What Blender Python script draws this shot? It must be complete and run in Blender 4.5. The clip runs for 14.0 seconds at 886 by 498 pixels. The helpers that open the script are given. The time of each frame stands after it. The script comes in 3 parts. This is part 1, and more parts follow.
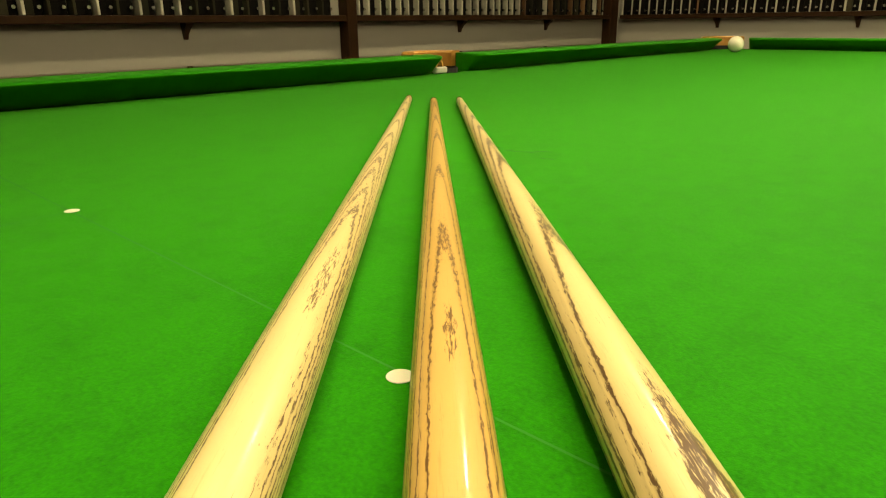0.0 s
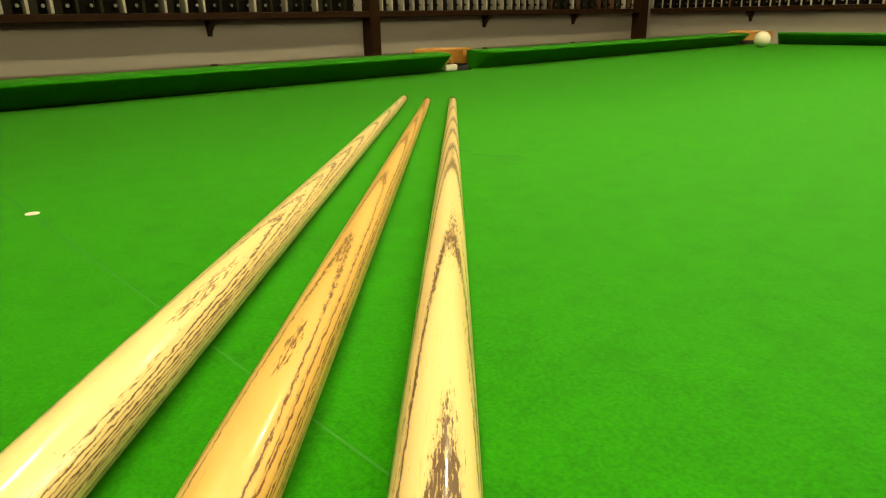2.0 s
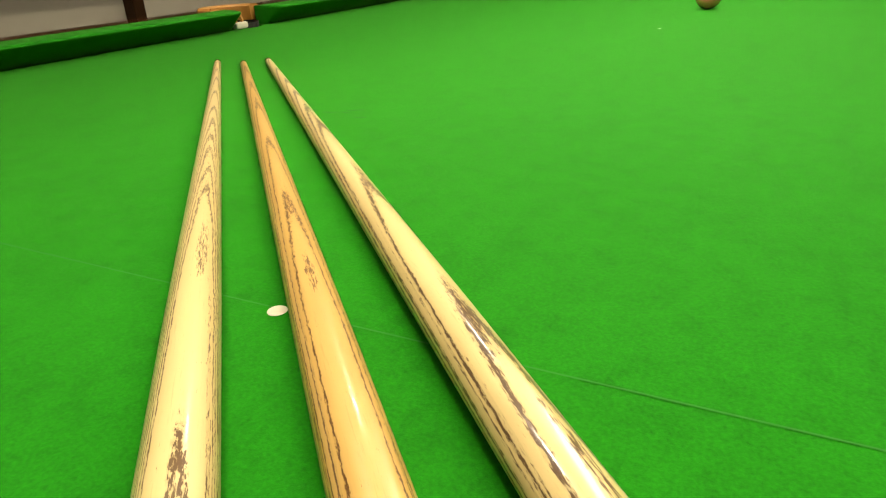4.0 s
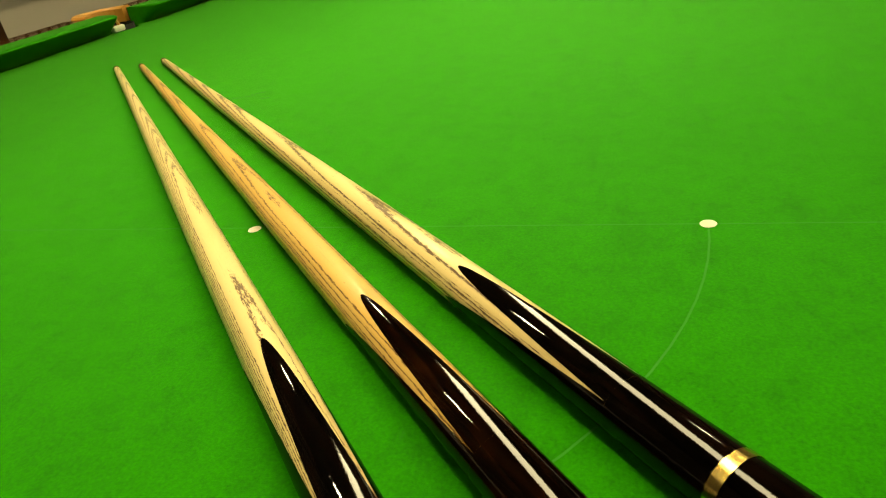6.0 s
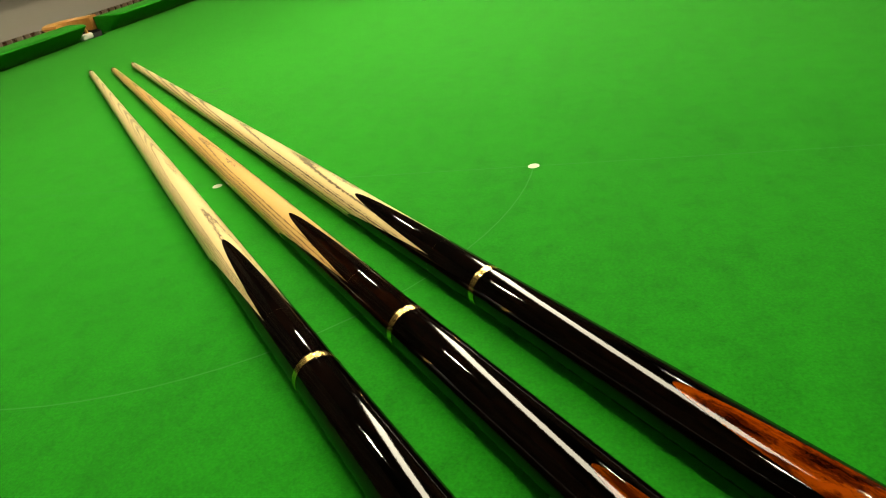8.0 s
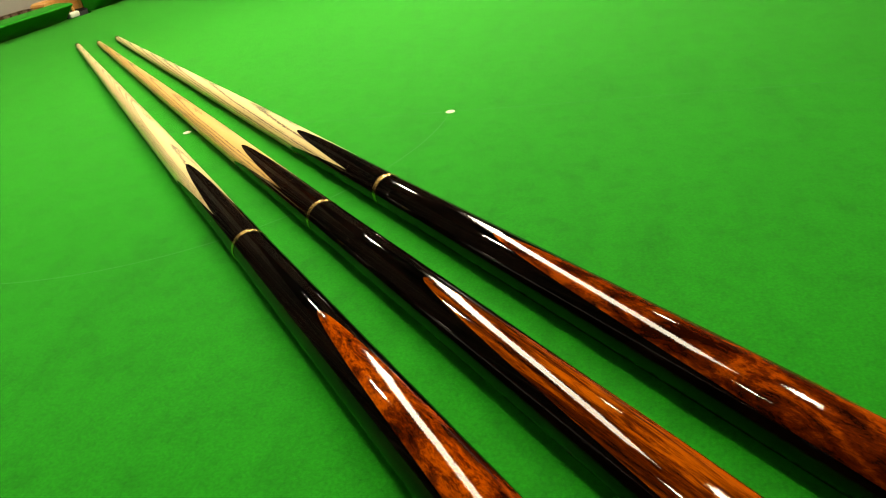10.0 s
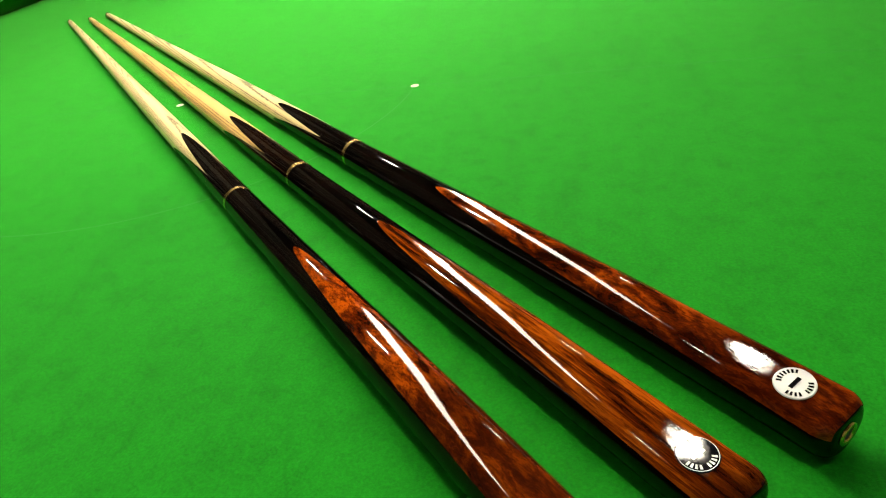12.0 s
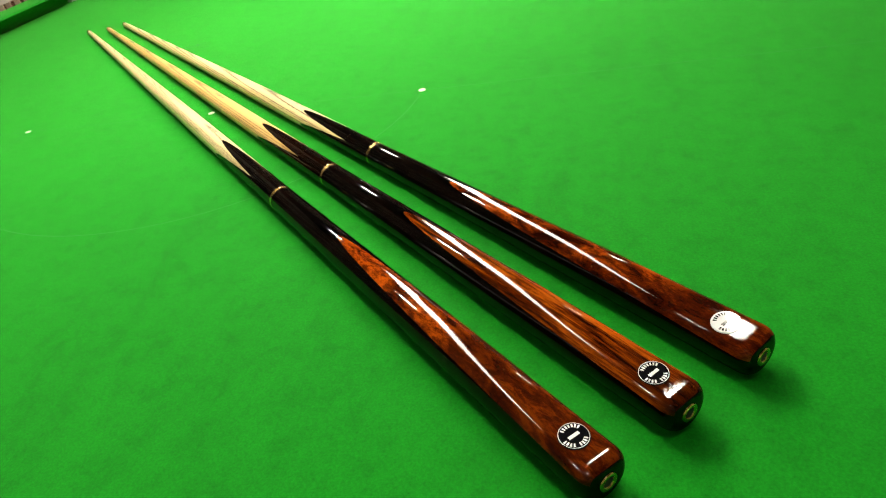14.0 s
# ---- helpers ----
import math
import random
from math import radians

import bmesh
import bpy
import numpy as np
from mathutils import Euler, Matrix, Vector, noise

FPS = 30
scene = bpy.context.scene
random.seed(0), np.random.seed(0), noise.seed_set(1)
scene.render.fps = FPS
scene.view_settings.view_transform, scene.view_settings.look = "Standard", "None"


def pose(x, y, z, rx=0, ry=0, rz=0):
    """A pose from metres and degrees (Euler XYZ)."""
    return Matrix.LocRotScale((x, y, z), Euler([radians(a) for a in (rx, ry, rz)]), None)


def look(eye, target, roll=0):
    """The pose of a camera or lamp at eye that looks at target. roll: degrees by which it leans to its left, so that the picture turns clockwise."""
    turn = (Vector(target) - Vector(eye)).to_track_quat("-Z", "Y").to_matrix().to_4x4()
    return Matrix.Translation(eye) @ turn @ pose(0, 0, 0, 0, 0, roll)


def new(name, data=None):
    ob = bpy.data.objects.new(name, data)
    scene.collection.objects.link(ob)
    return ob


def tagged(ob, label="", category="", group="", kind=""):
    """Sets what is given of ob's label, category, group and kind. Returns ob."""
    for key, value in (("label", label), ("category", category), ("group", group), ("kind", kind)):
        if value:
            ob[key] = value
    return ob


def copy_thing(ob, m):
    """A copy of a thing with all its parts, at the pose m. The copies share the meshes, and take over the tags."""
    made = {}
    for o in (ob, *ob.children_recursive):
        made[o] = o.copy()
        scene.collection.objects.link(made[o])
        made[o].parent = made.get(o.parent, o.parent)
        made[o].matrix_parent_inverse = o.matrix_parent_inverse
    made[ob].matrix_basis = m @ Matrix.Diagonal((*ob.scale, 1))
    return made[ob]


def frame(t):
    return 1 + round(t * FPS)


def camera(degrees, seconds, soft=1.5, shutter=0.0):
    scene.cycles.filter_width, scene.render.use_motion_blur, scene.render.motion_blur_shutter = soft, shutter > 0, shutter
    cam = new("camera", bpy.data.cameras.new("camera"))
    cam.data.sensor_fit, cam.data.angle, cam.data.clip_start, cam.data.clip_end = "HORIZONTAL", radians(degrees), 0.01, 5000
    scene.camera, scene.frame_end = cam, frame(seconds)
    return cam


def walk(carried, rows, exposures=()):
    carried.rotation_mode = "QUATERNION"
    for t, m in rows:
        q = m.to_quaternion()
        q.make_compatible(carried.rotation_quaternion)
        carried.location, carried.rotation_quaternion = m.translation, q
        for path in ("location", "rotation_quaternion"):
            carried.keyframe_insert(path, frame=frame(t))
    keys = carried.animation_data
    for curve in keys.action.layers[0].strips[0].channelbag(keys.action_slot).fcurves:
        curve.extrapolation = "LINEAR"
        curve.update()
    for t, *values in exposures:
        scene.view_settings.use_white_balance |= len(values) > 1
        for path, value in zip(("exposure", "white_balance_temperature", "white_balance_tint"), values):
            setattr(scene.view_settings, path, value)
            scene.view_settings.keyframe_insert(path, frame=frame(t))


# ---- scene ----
cam = camera(67.11, 14.0, soft=1.15)
PATH = [
    (0, (0.1435, -0.1291, 0.9672), (-1.1619, 1.2429, 0.3240), -0.64),
    (0.5, (0.1531, -0.1191, 0.9812), (-1.1497, 1.2458, 0.3181), -0.25),
    (1, (0.1775, -0.1012, 0.9889), (-1.1337, 1.2396, 0.2938), -0.61),
    (1.5, (0.1874, -0.0927, 0.9877), (-1.1655, 1.2115, 0.3033), -0.62),
    (2, (0.1888, -0.0913, 0.9765), (-1.1848, 1.2039, 0.3164), -0.92),
    (2.5, (0.1872, -0.0937, 0.9724), (-1.1756, 1.2275, 0.3421), -0.70),
    (3, (0.1937, -0.1085, 0.9775), (-1.0732, 1.3117, 0.3627), -0.07),
    (3.5, (0.1900, -0.1430, 0.9981), (-0.8734, 1.4146, 0.3322), -1.12),
    (3.7, (0.1894, -0.1644, 0.9998), (-0.7661, 1.4180, 0.2362), -1.72),
    (5.8, (0.2508, -0.3357, 1.0439), (-0.3563, 1.3276, 0.1139), -8.74),
    (6, (0.2624, -0.3527, 1.0465), (-0.3362, 1.3019, 0.0958), -9.69),
    (6.5, (0.2865, -0.3931, 1.0571), (-0.2806, 1.2553, 0.0768), -9.51),
    (7, (0.3097, -0.4308, 1.0703), (-0.2425, 1.2216, 0.0882), -9.37),
    (7.5, (0.3308, -0.4664, 1.0765), (-0.2057, 1.1948, 0.1003), -9.89),
    (8, (0.3576, -0.5003, 1.0725), (-0.1560, 1.1767, 0.1113), -10.13),
    (8.5, (0.3813, -0.5351, 1.0710), (-0.1168, 1.1434, 0.1043), -10.14),
    (9, (0.4019, -0.5631, 1.0679), (-0.0917, 1.1023, 0.0765), -9.55),
    (9.2, (0.4104, -0.5732, 1.0647), (-0.0845, 1.0920, 0.0737), -9.74),
    (11.3, (0.4741, -0.6580, 1.0891), (-0.0028, 0.9853, 0.0536), -9.77),
    (11.5, (0.4786, -0.6667, 1.0932), (0.0038, 0.9632, 0.0358), -9.93),
    (12, (0.4864, -0.6855, 1.0968), (0.0245, 0.9407, 0.0281), -9.91),
    (12.5, (0.4900, -0.7064, 1.0992), (0.0348, 0.9139, 0.0189), -9.83),
    (13, (0.4983, -0.7306, 1.1149), (0.0385, 0.8891, 0.0356), -10.45),
    (13.5, (0.5017, -0.7476, 1.1322), (0.0377, 0.8679, 0.0482), -11.10),
    (14, (0.4957, -0.7677, 1.1503), (0.0376, 0.8353, 0.0454), -11.87),
]
EXPO = [(0.0, 0.29, 9600, 1), (2.5, 0.29, 9600, 1), (3.0, 0.31, 7600, 10), (3.7, 0.33, 7300, 10), (5.8, 0.32, 10500, -4), (6.0, 0.32, 10500, -4), (6.5, 0.34, 7800, 6),
        (7.0, 0.37, 7400, 5), (8.0, 0.46, 7400, 5), (8.4, 0.54, 10500, -5), (8.6, 0.57, 10500, -5), (9.0, 0.73, 7200, 6), (11.3, 0.95, 7600, 6), (11.5, 0.99, 6900, 8), (14.0, 1.10, 6400, 10)]
walk(cam, [(t, look(eye, target, roll)) for t, eye, target, roll in PATH], EXPO)

# ---- light ----
Z = 0.86          # height of the cloth
NOSE = 0.864      # cushion nose, half the width of the playing area
BAULK = -0.737
TOP = 2.50
MID = 1.008       # middle pockets
world = bpy.data.worlds.new("world")
scene.world = world
world.use_nodes = True
world.node_tree.nodes["Background"].inputs[0].default_value = (0.9, 0.95, 1.0, 1)
world.node_tree.nodes["Background"].inputs[1].default_value = 0.004
TUBE = 25.0       # strength of the diffusers over the table
ROOM = 150.0       # strength of the ceiling panels


# ---- materials ----
class Nodes:
    """Short hand for building a node material."""

    def __init__(self, name):
        self.m = bpy.data.materials.new(name)
        self.m.use_nodes = True
        self.t = self.m.node_tree
        self.b = self.t.nodes["Principled BSDF"]

    def add(self, kind, **values):
        n = self.t.nodes.new(kind)
        for key, value in values.items():
            if key == "op":
                n.operation = value
            elif key == "blend":
                n.data_type, n.blend_type = "RGBA", value
            else:
                n.inputs[key.replace("_", " ")].default_value = value
        return n

    def link(self, a, b):
        self.t.links.new(a, b)

    def coords(self, scale=(1, 1, 1)):
        c = self.add("ShaderNodeTexCoord")
        m = self.add("ShaderNodeMapping", Scale=scale)
        self.link(c.outputs["Object"], m.inputs["Vector"])
        return m.outputs["Vector"]

    def noise(self, vec, scale, detail=4.0, rough=0.6, distort=0.0):
        n = self.add("ShaderNodeTexNoise", Scale=scale, Detail=detail, Roughness=rough, Distortion=distort)
        self.link(vec, n.inputs["Vector"])
        return n.outputs["Fac"]

    def ramp(self, fac, stops):
        r = self.add("ShaderNodeValToRGB")
        e = r.color_ramp.elements
        while len(e) < len(stops):
            e.new(0.5)
        for i, (p, c) in enumerate(stops):
            e[i].position = p
            e[i].color = (*c, 1) if len(c) == 3 else c
        self.link(fac, r.inputs[0])
        return r.outputs[0]

    def math(self, op, a, b=0.0, c=0.0):
        n = self.add("ShaderNodeMath", op=op)
        for i, v in enumerate((a, b, c)):
            if isinstance(v, (int, float)):
                n.inputs[i].default_value = v
            else:
                self.link(v, n.inputs[i])
        return n.outputs[0]

    def mix(self, fac, a, b, blend="MIX"):
        n = self.add("ShaderNodeMix", blend=blend)
        for i, v in ((0, fac), (6, a), (7, b)):
            if isinstance(v, (int, float)):
                n.inputs[i].default_value = v
            elif isinstance(v, tuple):
                n.inputs[i].default_value = (*v, 1)
            else:
                self.link(v, n.inputs[i])
        return n.outputs[2]

    def bump(self, height, strength, distance=0.001):
        n = self.add("ShaderNodeBump", Strength=strength, Distance=distance)
        self.link(height, n.inputs["Height"])
        self.link(n.outputs[0], self.b.inputs["Normal"])

    def set(self, **values):
        for key, value in values.items():
            self.b.inputs[key.replace("_", " ")].default_value = value
        return self


def plain(name, col, rough, metal=0.0, var=0.15, scale=6.0, fine=120.0, bump=0.1, stretch=(1, 1, 1), coat=0.0, tone=0.0, spec=0.5):
    """A surface with large and fine variation; tone: how much single objects differ."""
    n = Nodes(name)
    v = n.coords(stretch)
    a, b = n.noise(v, scale), n.noise(v, fine, 3)
    lo, hi = tuple(c * (1 - var) for c in col), tuple(min(1, c * (1 + var)) for c in col)
    c = n.mix(n.math("ADD", n.math("MULTIPLY", a, 0.6), n.math("MULTIPLY", b, 0.4)), lo, hi)
    if tone:
        r = n.add("ShaderNodeObjectInfo").outputs["Random"]
        c = n.mix(1.0, c, n.ramp(r, [(0, (1 - tone,) * 3), (1, (1, 1, 1))]), "MULTIPLY")
    n.link(c, n.b.inputs["Base Color"])
    n.link(n.math("ADD", n.math("MULTIPLY", b, 0.12), max(0.02, rough - 0.06)), n.b.inputs["Roughness"])
    n.set(Metallic=metal, Coat_Weight=coat, Coat_Roughness=0.03, Specular_IOR_Level=spec)
    if bump:
        n.bump(b, bump)
    return n.m


def cloth_material():
    """Worsted snooker cloth: short nap, brushed streaks, faint chalk dust."""
    n = Nodes("green_cloth")
    v = n.coords()
    big = n.noise(v, 2.2, 5, 0.6, 0.4)
    streak = n.noise(n.coords((14, 1.6, 1)), 3.0, 4)
    fine = n.noise(v, 620, 4, 0.75)
    pile = n.noise(v, 1500, 2, 0.7)
    c = n.mix(big, CLOTH_LO, CLOTH_HI)
    c = n.mix(n.ramp(streak, [(0.45, (0, 0, 0)), (0.75, (0.35, 0.35, 0.35))]), c, CLOTH_HI)
    c = n.mix(0.58, c, n.ramp(fine, [(0.3, (0.55, 0.55, 0.55)), (0.7, (1.34, 1.34, 1.34))]), "MULTIPLY")
    mottle = n.ramp(n.noise(v, 55, 5, 0.75), [(0.33, (0.86, 0.86, 0.86)), (0.5, (1.0, 1.0, 1.0)), (0.68, (1.09, 1.09, 1.09))])
    c = n.mix(1.0, c, mottle, "MULTIPLY")
    turn = n.add("ShaderNodeMapping", Rotation=(0, 0, 0.7), Scale=(34, 7, 1))
    n.link(n.coords(), turn.inputs[0])
    brush = n.ramp(n.noise(turn.outputs[0], 1.0, 4, 0.65, 0.5), [(0.34, (0.93, 0.93, 0.93)), (0.46, (1, 1, 1)), (0.7, (1.03, 1.03, 1.03))])
    c = n.mix(1.0, c, brush, "MULTIPLY")
    chalk = n.ramp(n.noise(v, 38, 6, 0.75), [(0.66, (0, 0, 0)), (0.8, (0.10, 0.10, 0.10))])
    c = n.mix(chalk, c, (0.10, 0.30, 0.10))
    n.link(c, n.b.inputs["Base Color"])
    n.set(Roughness=0.95, Specular_IOR_Level=0.12, Sheen_Weight=0.30, Sheen_Roughness=0.28, Sheen_Tint=(0.50, 1.0, 0.28, 1))
    n.bump(n.math("ADD", fine, pile), 0.25, 0.0005)
    return n.m


def ash_material(name, light, mid, dark, climb, lean, layers, width, knots, fine=300):
    """Varnished ash. Flat growth layers crop out as nested arrowheads along the taper: climb is how fast they rise towards the butt,
    lean tips them sideways, layers gives the arrowheads' places along the cue; knots are patches (along, across, length, breadth) of open pores."""
    n = Nodes(name)
    c = n.add("ShaderNodeTexCoord")
    sep = n.add("ShaderNodeSeparateXYZ")
    n.link(c.outputs["Object"], sep.inputs[0])
    x, y, z = sep.outputs
    wob = n.noise(n.coords((11.0, 90, 90)), 1.0, 3, 0.5)
    wig = n.noise(n.coords((210, 620, 620)), 1.0, 3, 0.7)
    lay = n.math("ADD", z, n.math("MULTIPLY", x, climb - 0.0155))
    lay = n.math("ADD", lay, n.math("MULTIPLY", y, lean))
    lay = n.math("ADD", lay, n.math("MULTIPLY", n.math("SUBTRACT", wob, 0.5), 0.0016))
    lay = n.math("ADD", lay, n.math("MULTIPLY", n.math("SUBTRACT", wig, 0.5), 0.0012))
    apex = n.math("DIVIDE", n.math("SUBTRACT", lay, 0.0094), climb)
    f = n.math("DIVIDE", n.math("ADD", apex, 0.6), 1.7)
    line = None
    for k in range(0, len(layers), 10):
        stops = [(0.0, (0, 0, 0))]
        for a in layers[k:k + 10]:
            q = (a + 0.6) / 1.7
            stops += [(q - width / 1.7, (0, 0, 0)), (q - 0.3 * width / 1.7, (1, 1, 1)), (q + 0.2 * width / 1.7, (0, 0, 0))]
        r = n.ramp(f, stops)
        line = r if line is None else n.math("MAXIMUM", line, r)
    where = n.ramp(n.noise(n.coords((10, 80, 80)), 1.0, 2, 0.5), [(0.36, (0.72, 0.72, 0.72)), (0.52, (1, 1, 1))])
    # finer layers crowd together down the sides
    girth = n.math("MULTIPLY_ADD", x, 0.0077, 0.0047)
    side = n.math("SUBTRACT", n.math("DIVIDE", n.math("ABSOLUTE", y), girth), 0.50)
    side = n.math("MINIMUM", n.math("MAXIMUM", n.math("MULTIPLY", side, 2.6), 0.0), 1.0)
    g = n.math("FRACT", n.math("MULTIPLY", lay, fine))
    thin = n.ramp(g, [(0.0, (0, 0, 0)), (0.55, (0.0, 0.0, 0.0)), (0.84, (0.62, 0.62, 0.62)), (0.95, (0.62, 0.62, 0.62)), (0.99, (0, 0, 0))])
    dense = n.math("MAXIMUM", n.math("MULTIPLY", line, where), n.math("MULTIPLY", thin, side))
    for kx, ky, kl, kb in knots:
        dx = n.math("DIVIDE", n.math("SUBTRACT", x, kx), kl)
        dy = n.math("DIVIDE", n.math("SUBTRACT", y, ky), kb)
        d = n.math("SQRT", n.math("ADD", n.math("MULTIPLY", dx, dx), n.math("MULTIPLY", dy, dy)))
        up = n.math("GREATER_THAN", z, 0.009)
        patch = n.math("MULTIPLY", n.math("MAXIMUM", n.math("SUBTRACT", 1.0, d), 0.0), up)
        dense = n.math("MAXIMUM", dense, n.math("MINIMUM", n.math("MULTIPLY", patch, 1.3), 0.55))
    pores = n.noise(n.coords((150, 1500, 1500)), 1.0, 3, 0.7, 0.4)
    mask = n.ramp(n.math("ADD", pores, n.math("MULTIPLY", dense, 0.39)), [(0.68, (0, 0, 0)), (0.77, (1, 1, 1))])
    early = n.ramp(n.math("MAXIMUM", line, n.math("MULTIPLY", thin, n.math("MULTIPLY", side, 0.7))), [(0.0, (0, 0, 0)), (1.0, (0.68, 0.68, 0.68))])
    fleck = n.ramp(n.noise(n.coords((60, 1400, 1400)), 1.0, 3, 0.7), [(0.58, (0, 0, 0)), (0.72, (0.5, 0.5, 0.5))])
    col = n.mix(n.noise(n.coords((3, 60, 60)), 1.0, 4), light, mid)
    col = n.mix(early, col, tuple(0.5 * k for k in mid))
    col = n.mix(n.math("MULTIPLY", fleck, 0.55), col, tuple(0.55 * k for k in mid))
    col = n.mix(n.math("MULTIPLY", mask, 0.92), col, dark)
    n.link(col, n.b.inputs["Base Color"])
    n.set(Roughness=0.30, Coat_Weight=0.35, Coat_Roughness=0.10, Specular_IOR_Level=0.3)
    n.bump(mask, 0.15, -0.0003)
    return n.m


def burl_material(name, lo, mid, hi, stretch, seed, dark_from=0.0, deep=(0.004, 0.002, 0.0015), veil=1.0, dapple=0.10):
    """Lacquered figured hardwood."""
    n = Nodes(name)
    v = n.coords(stretch)
    m = n.add("ShaderNodeMapping", Location=(seed, seed * 2.3, 0))
    n.link(v, m.inputs[0])
    v = m.outputs[0]
    swirl = n.noise(v, 1.0, 6, 0.62, 1.6)
    fine = n.noise(v, 7.0, 5, 0.7, 0.8)
    cloud = n.noise(v, 0.45, 3, 0.55, 1.2)
    f = n.math("ADD", n.math("MULTIPLY", swirl, 0.55), n.math("MULTIPLY", fine, 0.30))
    f = n.math("ADD", f, n.math("MULTIPLY", cloud, 0.15))
    col = n.ramp(f, [(0.41, lo), (0.49, mid), (0.575, hi)])
    shade = n.ramp(cloud, [(0.32, (dapple, 0.8 * dapple, 0.7 * dapple)), (0.43, (0.75, 0.70, 0.65)), (0.54, (1.0, 1.0, 1.0))])
    col = n.mix(1.0, col, shade, "MULTIPLY")
    if dark_from:   # darker from here to the end of the butt
        sep = n.add("ShaderNodeSeparateXYZ")
        n.link(n.coords(), sep.inputs[0])
        into = n.math("ADD", n.math("MULTIPLY", n.math("SUBTRACT", sep.outputs[0], dark_from), 30.0), n.math("MULTIPLY", swirl, 1.2))
        col = n.mix(n.ramp(into, [(0.45, (0, 0, 0)), (0.95, (veil, veil, veil))]), col, n.mix(fine, tuple(0.4 * k for k in deep), tuple(1.6 * k for k in deep)))
    n.link(col, n.b.inputs["Base Color"])
    n.set(Roughness=0.5, Specular_IOR_Level=0.0, Coat_Weight=0.6, Coat_Roughness=0.02, Coat_IOR=1.40)
    ripple = n.add("ShaderNodeBump", Strength=0.11, Distance=0.0003)
    n.link(n.noise(n.coords((140, 260, 260)), 1.0, 5, 0.7), ripple.inputs["Height"])
    n.link(ripple.outputs[0], n.b.inputs["Coat Normal"])
    return n.m


CLOTH_LO, CLOTH_HI = (0.0034, 0.144, 0.0044), (0.0054, 0.181, 0.0062)
CLOTH = cloth_material()
CREAM = plain("cream_paper_spot", (0.5775, 0.5544, 0.4235), 0.8, var=0.08)
CHALK = plain("worn_chalk_line", (0.0055, 0.158, 0.0075), 0.95, var=0.25, scale=30)
PALELINE = plain("pale_chalk_line", (0.0088, 0.168, 0.0096), 0.95, var=0.35, scale=22)
SCUFF = plain("grey_scuff", (0.01925, 0.1232, 0.0154), 0.95, var=0.4, scale=60)
MAHOGANY = plain("polished_mahogany", (0.1001, 0.03465, 0.01386), 0.10, var=0.5, scale=3, fine=40, bump=0.03, stretch=(8, 1, 8), coat=0.6)
DARKWOOD = plain("dark_stained_wood", (0.030, 0.0125, 0.004), 0.5, var=0.45, scale=5, fine=60, stretch=(6, 6, 1), spec=0.12)
LEATHER = plain("tan_leather", (0.4004, 0.1925, 0.04235), 0.42, var=0.25, scale=25, fine=400, bump=0.25)
WHITELEATHER = plain("white_leather_strap", (0.5544, 0.5236, 0.4466), 0.6, var=0.15, scale=60, fine=400)
BLACKNET = plain("black_pocket_lining", (0.012, 0.012, 0.012), 0.8, var=0.3)
BRASS = plain("brushed_brass", (0.72, 0.49, 0.17), 0.24, metal=1.0, var=0.15, scale=60, fine=600, bump=0.05)
CHROME = plain("chromed_steel", (0.75, 0.74, 0.72), 0.2, metal=1.0, var=0.05)
WALLPAINT = plain("grey_wall_paint", (0.40, 0.375, 0.31), 0.75, var=0.10, scale=3, fine=250, bump=0.15)
# unseen ceiling, set dark to hold down bounce and reflections
CEILPAINT = plain("low_bounce_ceiling", (0.045, 0.043, 0.041), 0.9, var=0.05)
CARPET = plain("dark_carpet", (0.055, 0.035, 0.030), 0.95, var=0.5, scale=12, fine=500, bump=0.4)
CASE_LIGHT = plain("grey_metal_edge", (0.58, 0.55, 0.43), 0.45, var=0.2, scale=20, stretch=(1, 1, 0.3), tone=0.35)
CASE_OLIVE = plain("olive_grey_sheet", (0.035, 0.031, 0.016), 0.8, var=0.3, scale=15, tone=0.7, spec=0.15)
CASE_DARK = plain("black_sheet", (0.005, 0.004, 0.003), 0.9, var=0.3, scale=15, spec=0.1)
CASE_WOOD = plain("brown_wood_edge", (0.17, 0.085, 0.035), 0.45, var=0.35, scale=8, fine=60, stretch=(6, 6, 1), tone=0.5)
EBONY = burl_material("lacquered_ebony", (0.0004, 0.0003, 0.0003), (0.0011, 0.00065, 0.0005), (0.0035, 0.0015, 0.0009), (18, 150, 150), 7.0)
ROSEWOOD = burl_material("dark_lacquered_rosewood", (0.000825, 0.00044, 0.00033), (0.00275, 0.00099, 0.00055), (0.011, 0.0033, 0.0011), (20, 160, 160), 3.0)
ASH_A = ash_material("pale_ash", (0.66, 0.535, 0.275), (0.57, 0.425, 0.19), (0.077, 0.0308, 0.00616), 0.018, 0.30,
                     [-0.42, -0.33, -0.25, -0.17, -0.09, -0.02, 0.05, 0.12, 0.217, 0.32, 0.42, 0.489, 0.535, 0.584, 0.639, 0.689, 0.898], 0.030,
                     [(0.742, 0.004, 0.045, 0.0032)])
ASH_B = ash_material("honey_ash", (0.60, 0.395, 0.140), (0.50, 0.295, 0.088), (0.0847, 0.02926, 0.00539), 0.0125, 0.09,
                     [-0.50, -0.38, -0.26, -0.14, -0.03, 0.10, 0.24, 0.377, 0.532, 0.687], 0.052,
                     [(0.757, 0.001, 0.028, 0.0026), (0.668, 0.001, 0.022, 0.003), (0.515, 0.0006, 0.016, 0.0022)])
